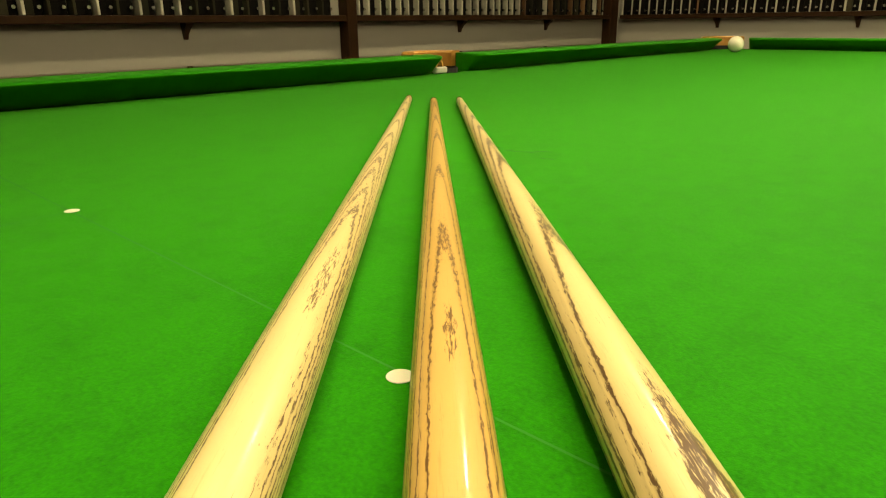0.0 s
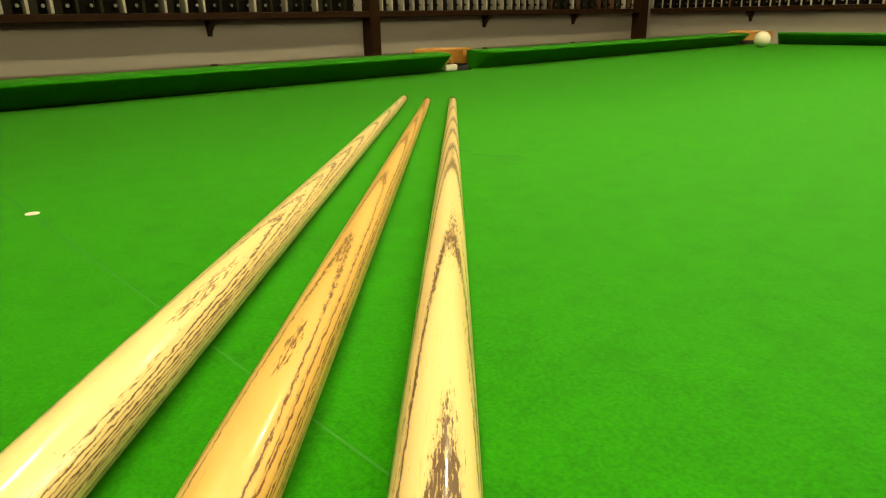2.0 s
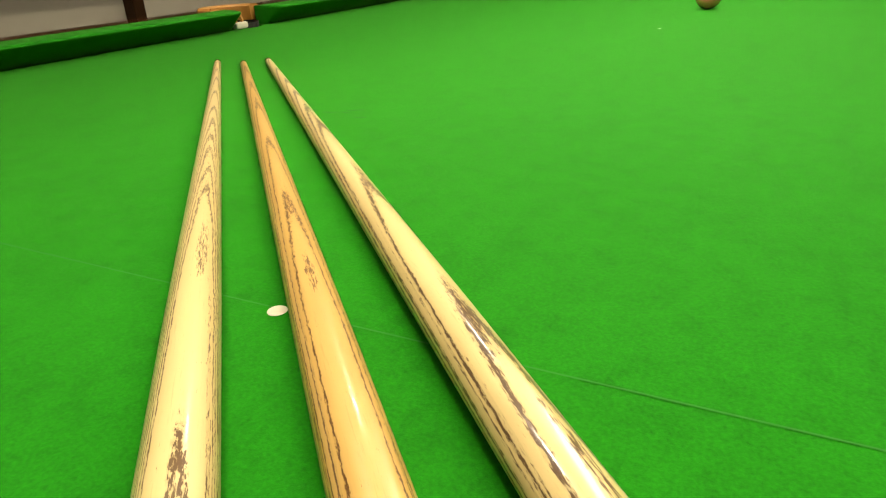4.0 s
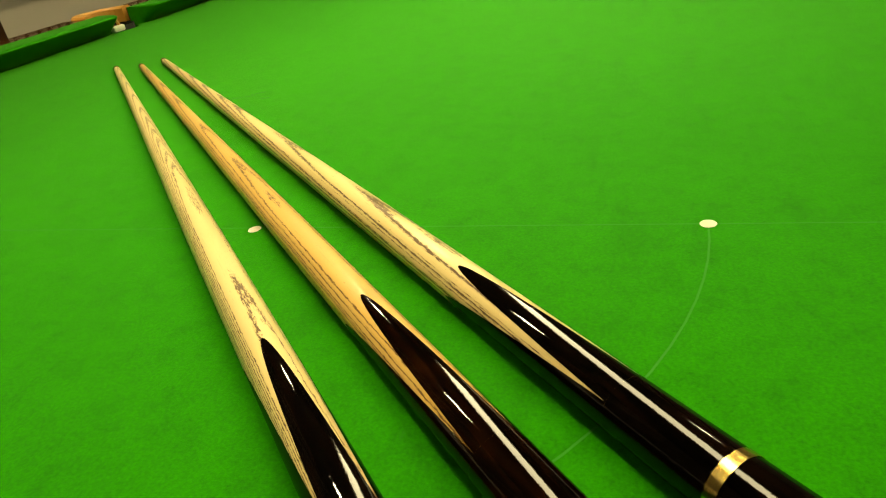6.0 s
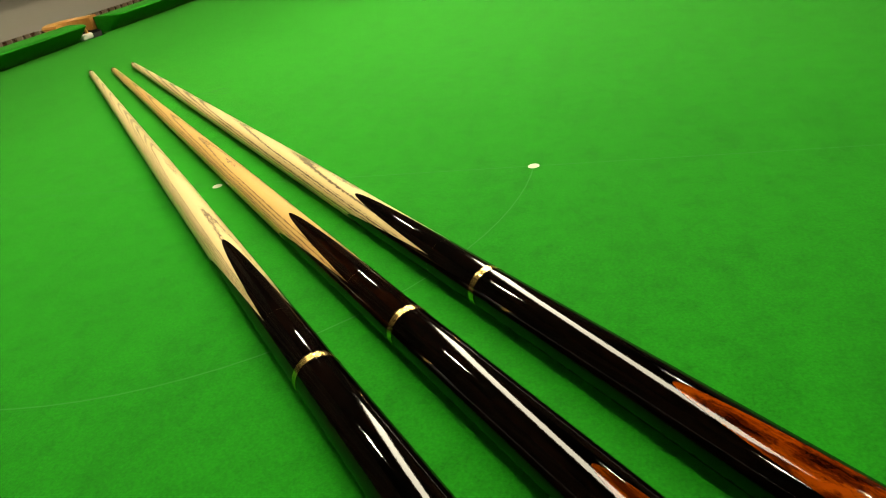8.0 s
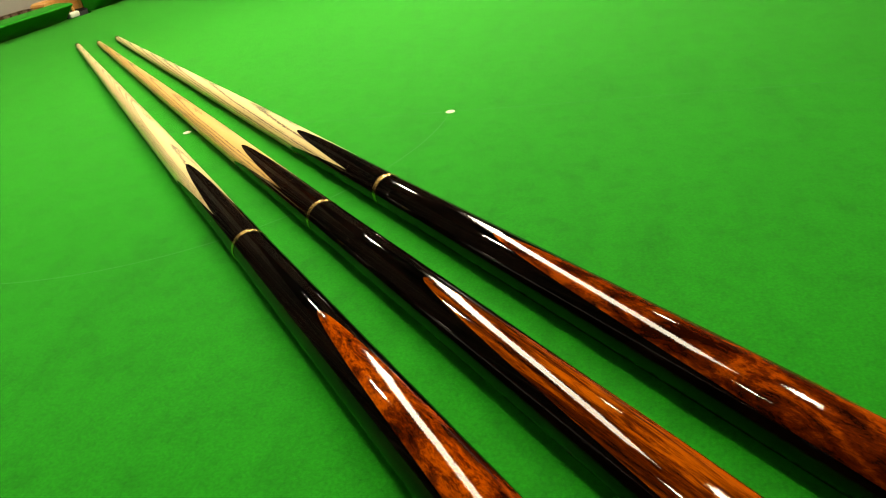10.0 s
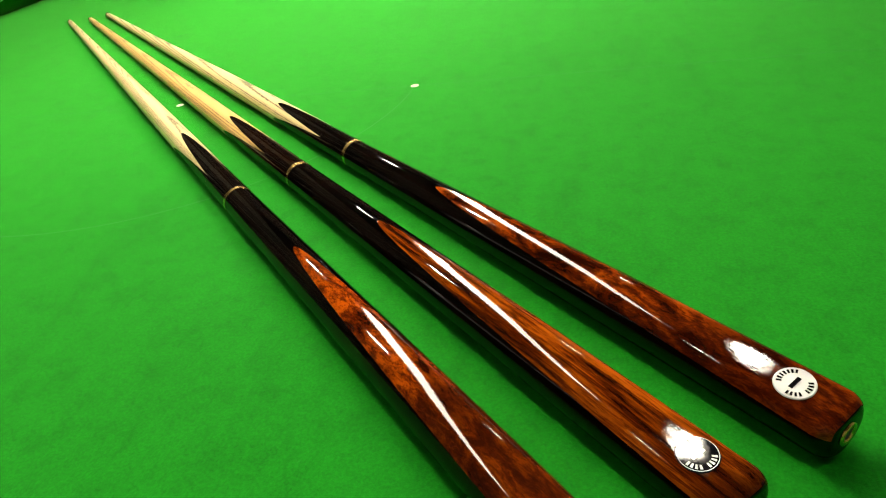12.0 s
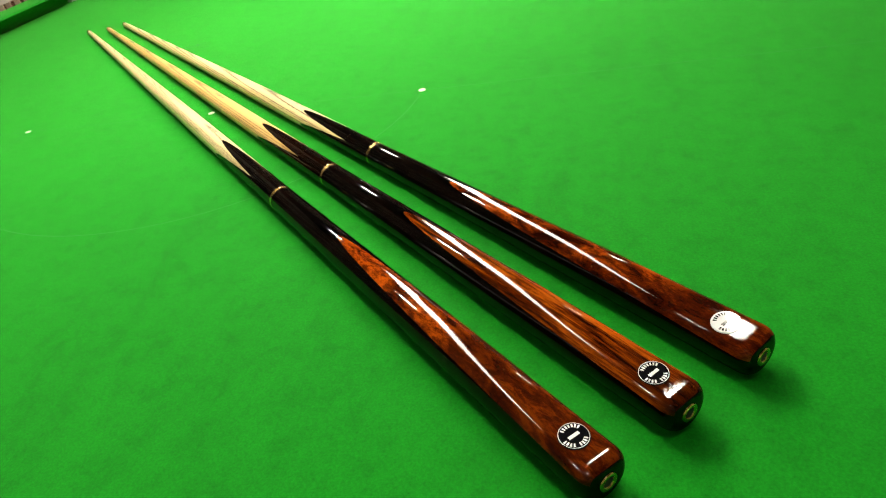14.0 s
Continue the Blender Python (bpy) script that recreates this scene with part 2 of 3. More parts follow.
ASH_C = ash_material("cream_ash", (0.66, 0.53, 0.27), (0.57, 0.42, 0.185), (0.05775, 0.02079, 0.00462), 0.033, 0.27,
                     [-0.10, 0.02, 0.14, 0.25, 0.34, 0.43, 0.501, 0.682, 0.845], 0.046,
                     [(0.640, 0.003, 0.055, 0.0036), (0.44, 0.0018, 0.035, 0.0025), (0.822, 0.002, 0.030, 0.0020), (0.90, 0.0045, 0.035, 0.003)])
BURL_A = burl_material("amboyna_burl", (0.028, 0.0036, 0.0006), (0.105, 0.0135, 0.0008), (0.32, 0.054, 0.0024), (40, 110, 110), 1.0, 1.405, (0.018, 0.003, 0.0008), 0.7, 0.25)
BURL_B = burl_material("striped_bubinga", (0.012, 0.0022, 0.0005), (0.088, 0.0135, 0.0009), (0.29, 0.060, 0.003), (12, 170, 170), 5.0, 1.480, (0.012, 0.0022, 0.0006), 0.8, 0.35)
BURL_C = burl_material("red_brown_burl", (0.015, 0.0022, 0.0005), (0.068, 0.0085, 0.0008), (0.23, 0.037, 0.0024), (30, 85, 85), 2.6, 1.425, (0.022, 0.003, 0.0008), 0.45, 0.45)
BADGE_BLACK = plain("black_badge", (0.004, 0.004, 0.005), 0.5, var=0.2, coat=0.3, spec=0.0)
BADGE_WHITE = plain("white_badge_print", (0.6006, 0.6006, 0.5852), 0.5, var=0.05, coat=0.3, spec=0.0)
PINK = plain("pink_resin", (0.6006, 0.154, 0.1078), 0.10, var=0.05, bump=0, coat=0.5)
RED = plain("red_resin", (0.2772, 0.00924, 0.0077), 0.10, var=0.08, bump=0, coat=0.5)
WHITE = plain("ivory_resin", (0.616, 0.5852, 0.4466), 0.12, var=0.04, bump=0, coat=0.5)


def glow(name, col, strength):
    n = Nodes(name)
    n.set(Base_Color=(0.9, 0.9, 0.9, 1), Emission_Color=(*col, 1), Emission_Strength=strength)
    return n.m


TUBEGLOW = glow("lit_tube", (1.0, 0.93, 0.78), TUBE)
PANELGLOW = glow("lit_panel", (1.0, 0.93, 0.78), ROOM)
# same panel boosted, extra light added for the west wall and cloth
PANELBOOST = glow("boosted_lit_panel", (1.0, 0.93, 0.78), 3.0 * ROOM)
ENAMEL = plain("white_enamel_reflector", (0.80, 0.79, 0.75), 0.5, var=0.04)


# ---- mesh helpers ----
def part(name, bm, material, parent=None, label="", smooth=False):
    """Links a bmesh as one mesh object, under a thing or a part."""
    bmesh.ops.recalc_face_normals(bm, faces=bm.faces)
    me = bpy.data.meshes.new(name)
    bm.to_mesh(me)
    bm.free()
    if material:
        me.materials.append(material)
    if smooth:
        for p in me.polygons:
            p.use_smooth = True
    ob = new(name, me)
    if parent:
        ob.parent = parent
    if label:
        tagged(ob, label)
    return ob


def sharp(ob, degrees=35):
    ob.data.set_sharp_from_angle(angle=radians(degrees))
    return ob


def box(x0, x1, y0, y1, z0, z1, bevel=0.0, bm=None):
    own = bmesh.new()
    bmesh.ops.create_cube(own, size=1)
    bmesh.ops.scale(own, vec=(x1 - x0, y1 - y0, z1 - z0), verts=own.verts)
    bmesh.ops.translate(own, vec=((x0 + x1) / 2, (y0 + y1) / 2, (z0 + z1) / 2), verts=own.verts)
    if bevel:
        bmesh.ops.bevel(own, geom=own.edges[:], offset=bevel, segments=2, affect="EDGES", profile=0.5)
    if bm is None:
        return own
    me = bpy.data.meshes.new("tmp")
    own.to_mesh(me)
    own.free()
    bm.from_mesh(me)
    bpy.data.meshes.remove(me)
    return bm


def rod(p, q, r, seg=16, r2=None):
    bm = bmesh.new()
    p, q = Vector(p), Vector(q)
    m = (q - p).to_track_quat("Z", "Y").to_matrix().to_4x4()
    bmesh.ops.create_cone(bm, cap_ends=True, segments=seg, radius1=r, radius2=r if r2 is None else r2, depth=(q - p).length,
                          matrix=Matrix.Translation((p + q) / 2) @ m)
    return bm


def sweep(stations, close=True, caps=True):
    """Skin over equally long lists of points."""
    bm = bmesh.new()
    rows = [[bm.verts.new(p) for p in s] for s in stations]
    n = len(rows[0])
    for a, b in zip(rows, rows[1:]):
        for i in range(n if close else n - 1):
            j = (i + 1) % n
            bm.faces.new((a[i], a[j], b[j], b[i]))
    if caps:
        bm.faces.new(rows[0])
        bm.faces.new(rows[-1][::-1])
    return bm


def prism(outline, z0, z1):
    bm = bmesh.new()
    f = bm.faces.new([bm.verts.new((x, y, z1)) for x, y in outline])
    got = bmesh.ops.extrude_face_region(bm, geom=[f])
    bmesh.ops.translate(bm, vec=(0, 0, z0 - z1), verts=[g for g in got["geom"] if isinstance(g, bmesh.types.BMVert)])
    bmesh.ops.triangulate(bm, faces=[f for f in bm.faces if len(f.verts) > 4])
    return bm


def thing(name, label, category, at=(0, 0, 0), group="", kind=""):
    e = new(name)
    e.empty_display_size = 0.1
    e.location = at
    return tagged(e, label, category, group, kind)


# ---- the room ----
X0, X1, Y0, Y1, H = -2.08, 2.60, -2.6, 3.77, 2.75
floor = part("floor", box(X0 - 0.2, X1 + 0.2, Y0 - 0.2, Y1 + 0.2, -0.1, 0), CARPET)
tagged(floor, "dark brown carpeted floor", "floor", kind="structure")
tagged(part("ceiling", box(X0 - 0.2, X1 + 0.2, Y0 - 0.2, Y1 + 0.2, H, H + 0.1), CEILPAINT), "unseen plain ceiling, kept dark to limit reflected light", "ceiling", kind="structure")
for nm, b in (("wall_west", (X0 - 0.2, X0, Y0 - 0.2, Y1 + 0.2)), ("wall_north", (X0, X1, Y1, Y1 + 0.2)),
              ("wall_east", (X1, X1 + 0.2, Y0 - 0.2, Y1 + 0.2)), ("wall_south", (X0, X1, Y0 - 0.2, Y0))):
    tagged(part(nm, box(*b, 0, H), WALLPAINT), "grey painted plaster wall", "wall", kind="structure")

# racks of cue lockers on two walls
SH, SD = 0.997, 0.051      # top of the shelf, its depth


def along_west(y, d, z):
    return pose(X0 + d, y, z, 0, 0, 90)


def along_north(x, d, z):
    return pose(x, Y1 - d, z, 0, 0, 0)


# in a rack's own frame: x along the wall, y into the wall, z up
def make_shelf(length, m):
    ob = part("rack_shelf", box(0, length, -SD, 0, -0.024, 0, 0.003), DARKWOOD)
    ob.matrix_basis = m
    return tagged(ob, "dark stained wooden shelf board under a row of cue lockers", "shelf", "rack shelves")


def make_bracket(m):
    st = []
    for x in (-0.012, 0.012):
        st.append([(x, 0, 0), (0.5 * x, 0, -0.052), (0.5 * x, -0.010, -0.052), (0.6 * x, -0.015, -0.036), (0.8 * x, -0.026, -0.020), (x, -0.040, -0.010), (x, -0.046, 0)])
    ob = part("shelf_bracket", sweep(st), DARKWOOD)
    ob.matrix_basis = m
    return tagged(ob, "dark wooden bracket under the rack shelf", "bracket", "shelf brackets")


def make_post(m, w):
    # unseen top carried up to the ceiling along with the lockers
    ob = part("rack_post", box(-w / 2, w / 2, -0.056, 0, 0, 2.74, 0.004), DARKWOOD)
    ob.matrix_basis = m
    return tagged(ob, "dark stained upright wooden post of the cue rack", "post", "rack posts")


def make_case(w, edge, face, lab):
    e = thing("cue_locker", lab, "cue locker", group="cue lockers on the wall")
    # unseen upper part added so the lacquered cues reflect dark, not lit wall
    h = 1.74
    part("edge", box(0.0, 0.15 * w, -0.053, -0.002, 0, h, 0.002), edge, e)
    part("side", box(0.151 * w, 0.52 * w, -0.048, -0.002, 0, h, 0.001), face, e)
    part("door", box(0.521 * w, 0.97 * w, -0.030, -0.002, 0, h, 0.001), CASE_DARK, e)
    k = rod((0.74 * w, -0.030, 0.022), (0.74 * w, -0.050, 0.022), 0.0055, 10)
    part("lock", k, CHROME, e, "small round chrome lock")
    return e


random.seed(4)
KINDS = [make_case(0.062, CASE_LIGHT, CASE_OLIVE, "narrow grey metal cue locker with a small round lock"),
         make_case(0.055, CASE_LIGHT, CASE_DARK, "narrow grey and black metal cue locker on the shelf"),
         make_case(0.058, CASE_WOOD, CASE_DARK, "narrow brown and black cue locker on the shelf"),
         make_case(0.060, CASE_OLIVE, CASE_DARK, "narrow dark olive cue locker with a small round lock"),
         make_case(0.043, CASE_LIGHT, CASE_DARK, "slim grey-edged black metal cue locker on the shelf")]
WIDE = [0.062, 0.055, 0.058, 0.060, 0.043]


def fill(length, place, share):
    s = 0.012
    while s < length - 0.07:
        k = random.choices(range(5), share[0] if s < 0.55 * length else share[1])[0]
        m = place(s)
        tilt = pose(0, 0, 0.0005, 0, random.uniform(-0.5, 0.5), 0)
        copy_thing(KINDS[k], m @ tilt)
        s += WIDE[k] + random.uniform(0.0, 0.008)


# first bay is unseen, added to darken what the cues' sides reflect
BAYS_W = [(-2.40, -0.42), (-0.40, 1.622), (1.674, 3.62)]
for a, b in BAYS_W:
    make_shelf(b - a, along_west(a, 0, SH))
    fill(b - a, lambda s: along_west(a + s, 0, SH), ((4, 1, 0, 5, 0), (4, 4, 0, 3, 0)) if a < 0 else ((0, 5, 1, 0, 3), (0, 1, 4, 3, 1)))
BAYS_N = [(-2.02, -0.112), (-0.070, 1.6)]
for a, b in BAYS_N:
    make_shelf(b - a, along_north(a, 0, SH))
    fill(b - a, lambda s: along_north(a + s, 0, SH), ((0, 2, 2, 0, 6), (1, 2, 1, 1, 5)))
for k in KINDS:
    for o in (*k.children_recursive, k):
        bpy.data.objects.remove(o)
for y in (0.30, 0.975, 2.333, 3.03):
    make_bracket(along_west(y, 0, SH - 0.0242))
for x in (-1.437, -0.747, 0.62):
    make_bracket(along_north(x, 0, SH - 0.0242))
make_post(along_west(1.648, 0, 0), 0.050)
make_post(along_west(3.665, 0, 0), 0.085)
make_post(along_north(-0.091, 0, 0), 0.040)


# ---- the table ----
table = thing("snooker_table", "full-size snooker table with bright green cloth and mahogany rails", "snooker table")
POCKETS = [(-1, MID, "m"), (1, MID, "m"), (-1, TOP, "t"), (1, TOP, "t"), (-1, BAULK, "b"), (1, BAULK, "b")]
BED = 0.937
MR, CR = 0.055, 0.062


def bed_outline():
    pts = []
    y0, y1 = BAULK - 0.046, TOP + 0.046

    def arc(cx, cy, r, a0, a1):
        for i in range(13):
            a = radians(a0 + (a1 - a0) * i / 12)
            pts.append((cx + r * math.cos(a), cy + r * math.sin(a)))

    arc(-BED, y0, CR + 0.02, 90, 0)
    arc(BED, y0, CR + 0.02, 180, 90)
    arc(BED + 0.012, MID, MR, 257, 103)
    arc(BED, y1, CR + 0.02, 270, 180)
    arc(-BED, y1, CR + 0.02, 0, -90)
    arc(-BED - 0.012, MID, MR, 77, -77)
    return pts


bed = part("cloth_bed", prism(bed_outline(), Z - 0.045, Z), CLOTH, table, "bright green woollen cloth stretched over the slate bed")

PROFILE = [(0.074, 0.0005), (0.074, 0.0405), (0.040, 0.0405), (0.014, 0.0400), (0.005, 0.0391), (0.0012, 0.0375), (0.0, 0.0358),
           (0.0008, 0.0343), (0.003, 0.0326), (0.008, 0.0287), (0.044, 0.0005)]


def cushion(a, b, place, bend):
    """A cushion from a to b along its rail; place(s, u, z) gives the point; bend: how far its ends curl into the pockets."""
    st = []
    n = 10
    ss = [(a + bend[0] * (1 - math.cos(i / n * math.pi / 2)), bend[0] * 0.8 * (1 - math.sin(i / n * math.pi / 2))) for i in range(n + 1)]
    ee = [(b - bend[1] * (1 - math.cos(i / n * math.pi / 2)), bend[1] * 0.8 * (1 - math.sin(i / n * math.pi / 2))) for i in range(n, -1, -1)]
    for s, off in ss + ee:
        k = min(1.0, off / (0.8 * min(bend)))
        st.append([place(s, min(u + (0.046 - u) * k + off * 0.7, 0.074) if u < 0.073 else u, z) for u, z in PROFILE])
    ob = part("cushion", sweep(st), CLOTH, table, smooth=True)
    sharp(ob, 50)


RW = 0.184


def rail(a, b, place):
    st = []
    pr = [(0.0745, -0.09), (0.0745, 0.0385), (0.078, 0.0392), (RW - 0.02, 0.0380), (RW - 0.006, 0.035), (RW, 0.026), (RW, -0.03), (RW - 0.012, -0.05), (RW - 0.012, -0.09)]
    for s in (a, b):
        st.append([place(s, u, z) for u, z in pr])
    part("rail", sweep(st), MAHOGANY, table, "polished mahogany rail")


for sx in (-1, 1):
    pl = lambda s, u, z, k=sx: (k * (NOSE + u), s, Z + z)
    for a, b, bend in ((BAULK + 0.040, MID - 0.050, (0.05, 0.030)), (MID + 0.050, TOP - 0.040, (0.030, 0.05))):
        cushion(a, b, pl, bend)
    for a, b in ((BAULK + 0.04, MID - 0.062), (MID + 0.062, TOP - 0.04)):
        rail(a, b, pl)
for y, k in ((TOP, 1), (BAULK, -1)):
    pl = lambda s, u, z, y=y, k=k: (s, y + k * u, Z + z)
    cushion(-NOSE + 0.042, NOSE - 0.042, pl, (0.05, 0.05))
    rail(-NOSE + 0.04, NOSE - 0.04, pl)


def pocket_leather(cx, cy, face, r, spread):
    """A half ring of leather round a pocket, open towards the table (face: degrees)."""
    st = []
    n = 14
    for i in range(n + 1):
        a = radians(face + 180 - spread + 2 * spread * i / n)
        c, s = math.cos(a), math.sin(a)
        rr = [(r, 0.010), (r, 0.040), (r + 0.004, 0.0445), (r + 0.022, 0.0445), (r + 0.027, 0.040), (r + 0.027, 0.010)]
        st.append([(cx + q * c, cy + q * s, Z + z) for q, z in rr])
    part("pocket_leather", sweep(st), LEATHER, table, "tan leather pocket surround")
    cup = sweep([[(cx + q * math.cos(2 * math.pi * i / 20), cy + q * math.sin(2 * math.pi * i / 20), z) for i in range(20)]
                 for q, z in ((r + 0.003, Z + 0.0098), (r + 0.002, Z - 0.021), (r - 0.006, Z - 0.10), (r - 0.02, Z - 0.15))], caps=False)
    bmesh.ops.holes_fill(cup, edges=[e for e in cup.edges if e.is_boundary and e.verts[0].co.z < Z - 0.14])
    part("pocket_bag", cup, BLACKNET, table, "black pocket lining")


for sx, y, k in POCKETS:
    if k == "m":
        pocket_leather(sx * (BED + 0.020), y, 0 if sx < 0 else 180, 0.050, 96)
        strap = box(min(sx * 0.899, sx * 0.914), max(sx * 0.899, sx * 0.914), y - 0.056, y - 0.019, Z + 0.0006, Z + 0.0145, 0.004)
        part("pocket_strap", strap, WHITELEATHER, table, "white leather strap")
        loop = []
        for i in range(9):
            a = math.pi * i / 8
            loop.append([(sx * (0.906 + 0.003 * p), y - 0.041 - (0.010 + 0.0022 * q) * math.cos(a), Z + 0.0140 + (0.015 + 0.0022 * q) * math.sin(a))
                         for p, q in ((-1, -1), (1, -1), (1, 1), (-1, 1))])
        part("strap_loop", sweep(loop), LEATHER, table, "tan leather loop")
    else:
        cy = y + (0.040 if k == "t" else -0.040)
        pocket_leather(sx * (NOSE + 0.048), cy, {(-1, "t"): -45, (1, "t"): 225, (-1, "b"): 45, (1, "b"): 135}[(sx, k)], 0.054, 92)
for sx in (-1, 1):
    part("apron", box(min(sx * 0.93, sx * 0.98), max(sx * 0.93, sx * 0.98), BAULK, TOP, Z - 0.30, Z - 0.092, 0.006), MAHOGANY, table)
    for y in (BAULK + 0.15, MID - 0.35, MID + 0.35, TOP - 0.15):
        leg = sweep([[(sx * 0.80 + r * math.cos(2 * math.pi * i / 20), y + r * math.sin(2 * math.pi * i / 20), z) for i in range(20)]
                     for r, z in ((0.06, 0), (0.07, 0.03), (0.05, 0.07), (0.075, 0.25), (0.085, 0.42), (0.06, 0.46), (0.085, 0.50), (0.085, Z - 0.046))])
        part("leg", leg, MAHOGANY, table)
for y in (BAULK - 0.04, TOP + 0.04):
    part("apron", box(-0.929, 0.929, y - 0.025, y + 0.025, Z - 0.30, Z - 0.092, 0.006), MAHOGANY, table)

# chalked baulk line and D, spots
LIFT = 0.0003


def ribbon(points, w):
    bm = bmesh.new()
    prev = None
    for i, p in enumerate(points):
        q = Vector(points[min(i + 1, len(points) - 1)]) - Vector(points[max(i - 1, 0)])
        nrm = Vector((-q.y, q.x, 0)).normalized() * w / 2
        pair = [bm.verts.new(Vector(p) + nrm), bm.verts.new(Vector(p) - nrm)]
        if prev:
            bm.faces.new((prev[0], prev[1], pair[1], pair[0]))
        prev = pair
    return bm


part("baulk_line", ribbon([(-0.86 + 1.72 * i / 20, 0, Z + LIFT) for i in range(21)], 0.0010), CHALK, table, "faint pale baulk line")
part("semicircle_line", ribbon([(0.292 * math.cos(math.pi * (1 + i / 48)), 0.292 * math.sin(math.pi * (1 + i / 48)), Z + LIFT) for i in range(49)], 0.0011), PALELINE, table, "faint pale D line")


for dx, dy, a, n in ((0, 0, 0.3, 0.030), (0.02, 0.012, 0.5, 0.018), (-0.03, 0.006, 0.1, 0.022), (0.045, -0.01, 0.4, 0.012)):
    x, y = -0.217 + dx, 0.33 + dy
    part("scuff", ribbon([(x + n * k / 6 * math.cos(a), y + n * k / 6 * math.sin(a) + 0.0012 * math.sin(k * 2.1), Z + LIFT) for k in range(7)], 0.0022), SCUFF, table, "faint dark scuff")


def disc(x, y, z, r, h=0.0004, seg=20):
    bm = bmesh.new()
    bmesh.ops.create_cone(bm, cap_ends=True, segments=seg, radius1=r, radius2=r * 0.96, depth=h, matrix=Matrix.Translation((x, y, z + h / 2)))
    return bm


for x, y, r in ((-0.293, 0.001, 0.0044), (0.003, -0.002, 0.0046), (0.292, 0, 0.0046), (-0.020, 1.000, 0.0030)):
    part("spot", disc(x, y, Z + 0.0003, r, 0.0002), CREAM, table, "small cream paper spot")


# ---- balls ----
def ball(x, y, mat, lab):
    bm = bmesh.new()
    bmesh.ops.create_uvsphere(bm, u_segments=32, v_segments=20, radius=0.02625)
    ob = part("snooker_ball", bm, mat, smooth=True)
    ob.location = (x, y, Z + 0.02625)
    return tagged(ob, lab, "ball", "snooker balls")


ball(-0.759, 2.268, WHITE, "ivory white cue ball near the corner pocket")
ball(0.014, 1.325, PINK, "glossy pink snooker ball on green cloth")
REDLAB = "glossy red snooker ball on green cloth"
ball(-0.215, 2.112, RED, REDLAB)
ball(0.048, 2.036, RED, REDLAB)
AX, AY = -0.026, 1.925
for row in range(3):
    for i in range(row + 1):
        ball(AX + (i - row / 2) * 0.0528, AY + row * 0.0458, RED, REDLAB)


# ---- cues ----
def make_cue(tip, butt, s_splice, s_point, s_ring, s_veneer, ash, burl, front, roll, lab, ground, ink):
    tip, butt = Vector(tip), Vector(butt)
    L = (butt - tip).length
    e = thing("snooker_cue", lab, "cue", (tip.x, tip.y, Z + LIFT), "three cues on the table")
    e.rotation_euler = (0, 0, math.atan2(butt.y - tip.y, butt.x - tip.x))
    knots = [(0, 0.0047), (0.4, 0.0078), (0.8, 0.0110), (s_ring, 0.0122), (L - 0.12, 0.0146), (L, 0.0149)]

    def rad(s):
        for (a, ra), (b, rb) in zip(knots, knots[1:]):
            if s <= b:
                return ra + (rb - ra) * (s - a) / (b - a)
        return knots[-1][1]

    flat0, drop = L - 0.115, 0.0046     # the flat on the butt that carries the badge
    cr, sr = math.cos(roll), math.sin(roll)

    def flat_height(s):
        return 0.0146 - drop * (s - flat0) / 0.115

    def surf(s, a, lift=0.0):
        """The point at s along the cue and angle a round it (a quarter turn is its top side, leaning by roll)."""
        r = rad(s)
        y, z = (r + lift) * math.cos(a), (r + lift) * math.sin(a)
        if s > flat0 - 0.05:
            # the flat runs into the round with a worn, rounded edge
            f = flat_height(s) + lift
            z = min(z, f) - 0.0007 * math.log(1 + math.exp(-abs(z - f) / 0.0007))
        return (s, y * cr - z * sr, r + y * sr + z * cr)

    def tube(s0, s1, n, lift=0.0, seg=56):
        return [[surf(s0 + (s1 - s0) * i / n, 2 * math.pi * k / seg, lift) for k in range(seg)] for i in range(n + 1)]

    part("leather_tip", sweep([[(s, r * math.cos(2 * math.pi * k / 20), 0.0047 + r * math.sin(2 * math.pi * k / 20)) for k in range(20)]
                               for s, r in ((-0.007, 0.0022), (-0.0055, 0.0036), (-0.003, 0.0044), (0.0, 0.0046))]), LEATHERTIP, e, "small worn leather tip", True)
    sharp(part("ferrule", sweep(tube(0.0002, 0.009, 1, 0.0001, 24)), BRASS, e, "short brass ferrule", True))
    sharp(part("shaft", sweep(tube(0.0092, s_point + 0.004, 60)), ash, e, smooth=True))
    # four tongues of dark wood let into the shaft
    for k in range(4):
        mid = (k + 1) * math.pi / 2
        st = []
        n = 44
        for i in range(n + 1):
            u = (i / n) ** 1.7
            s = s_splice + (s_point - s_splice) * u
            half = math.acos(1 - 0.2929 * u) + (0.0008 if i else 0)
            st.append([surf(s, mid + half * (j / 6 - 1), 0.00012) for j in range(13)])
        part("splice", sweep(st, close=False, caps=False), front, e, "pointed dark hardwood splice", True)
    sharp(part("front_sleeve", sweep(tube(s_point, s_ring - 0.0028, 8, 0.0001)), front, e, smooth=True))
    sharp(part("joint_ring", sweep(tube(s_ring - 0.0027, s_ring + 0.0018, 2, 0.00025)), BRASS, e, "brass joint ring", True))
    rnd = 0.0075
    body = tube(s_ring + 0.0019, L - rnd, 70)
    cz = rad(L)
    for i in range(1, 8):
        a = i / 7 * math.pi / 2
        k = 1 - (rnd * 0.72 / cz) * (1 - math.cos(a))
        base = tube(L - rnd, L - rnd, 1)[0]
        body.append([(L - rnd + rnd * math.sin(a), y * k, cz + (z - cz) * k - (0 if z < cz else 0.0)) for s, y, z in base])
    sharp(part("butt", sweep(body), EBONY, e, smooth=True), 40)
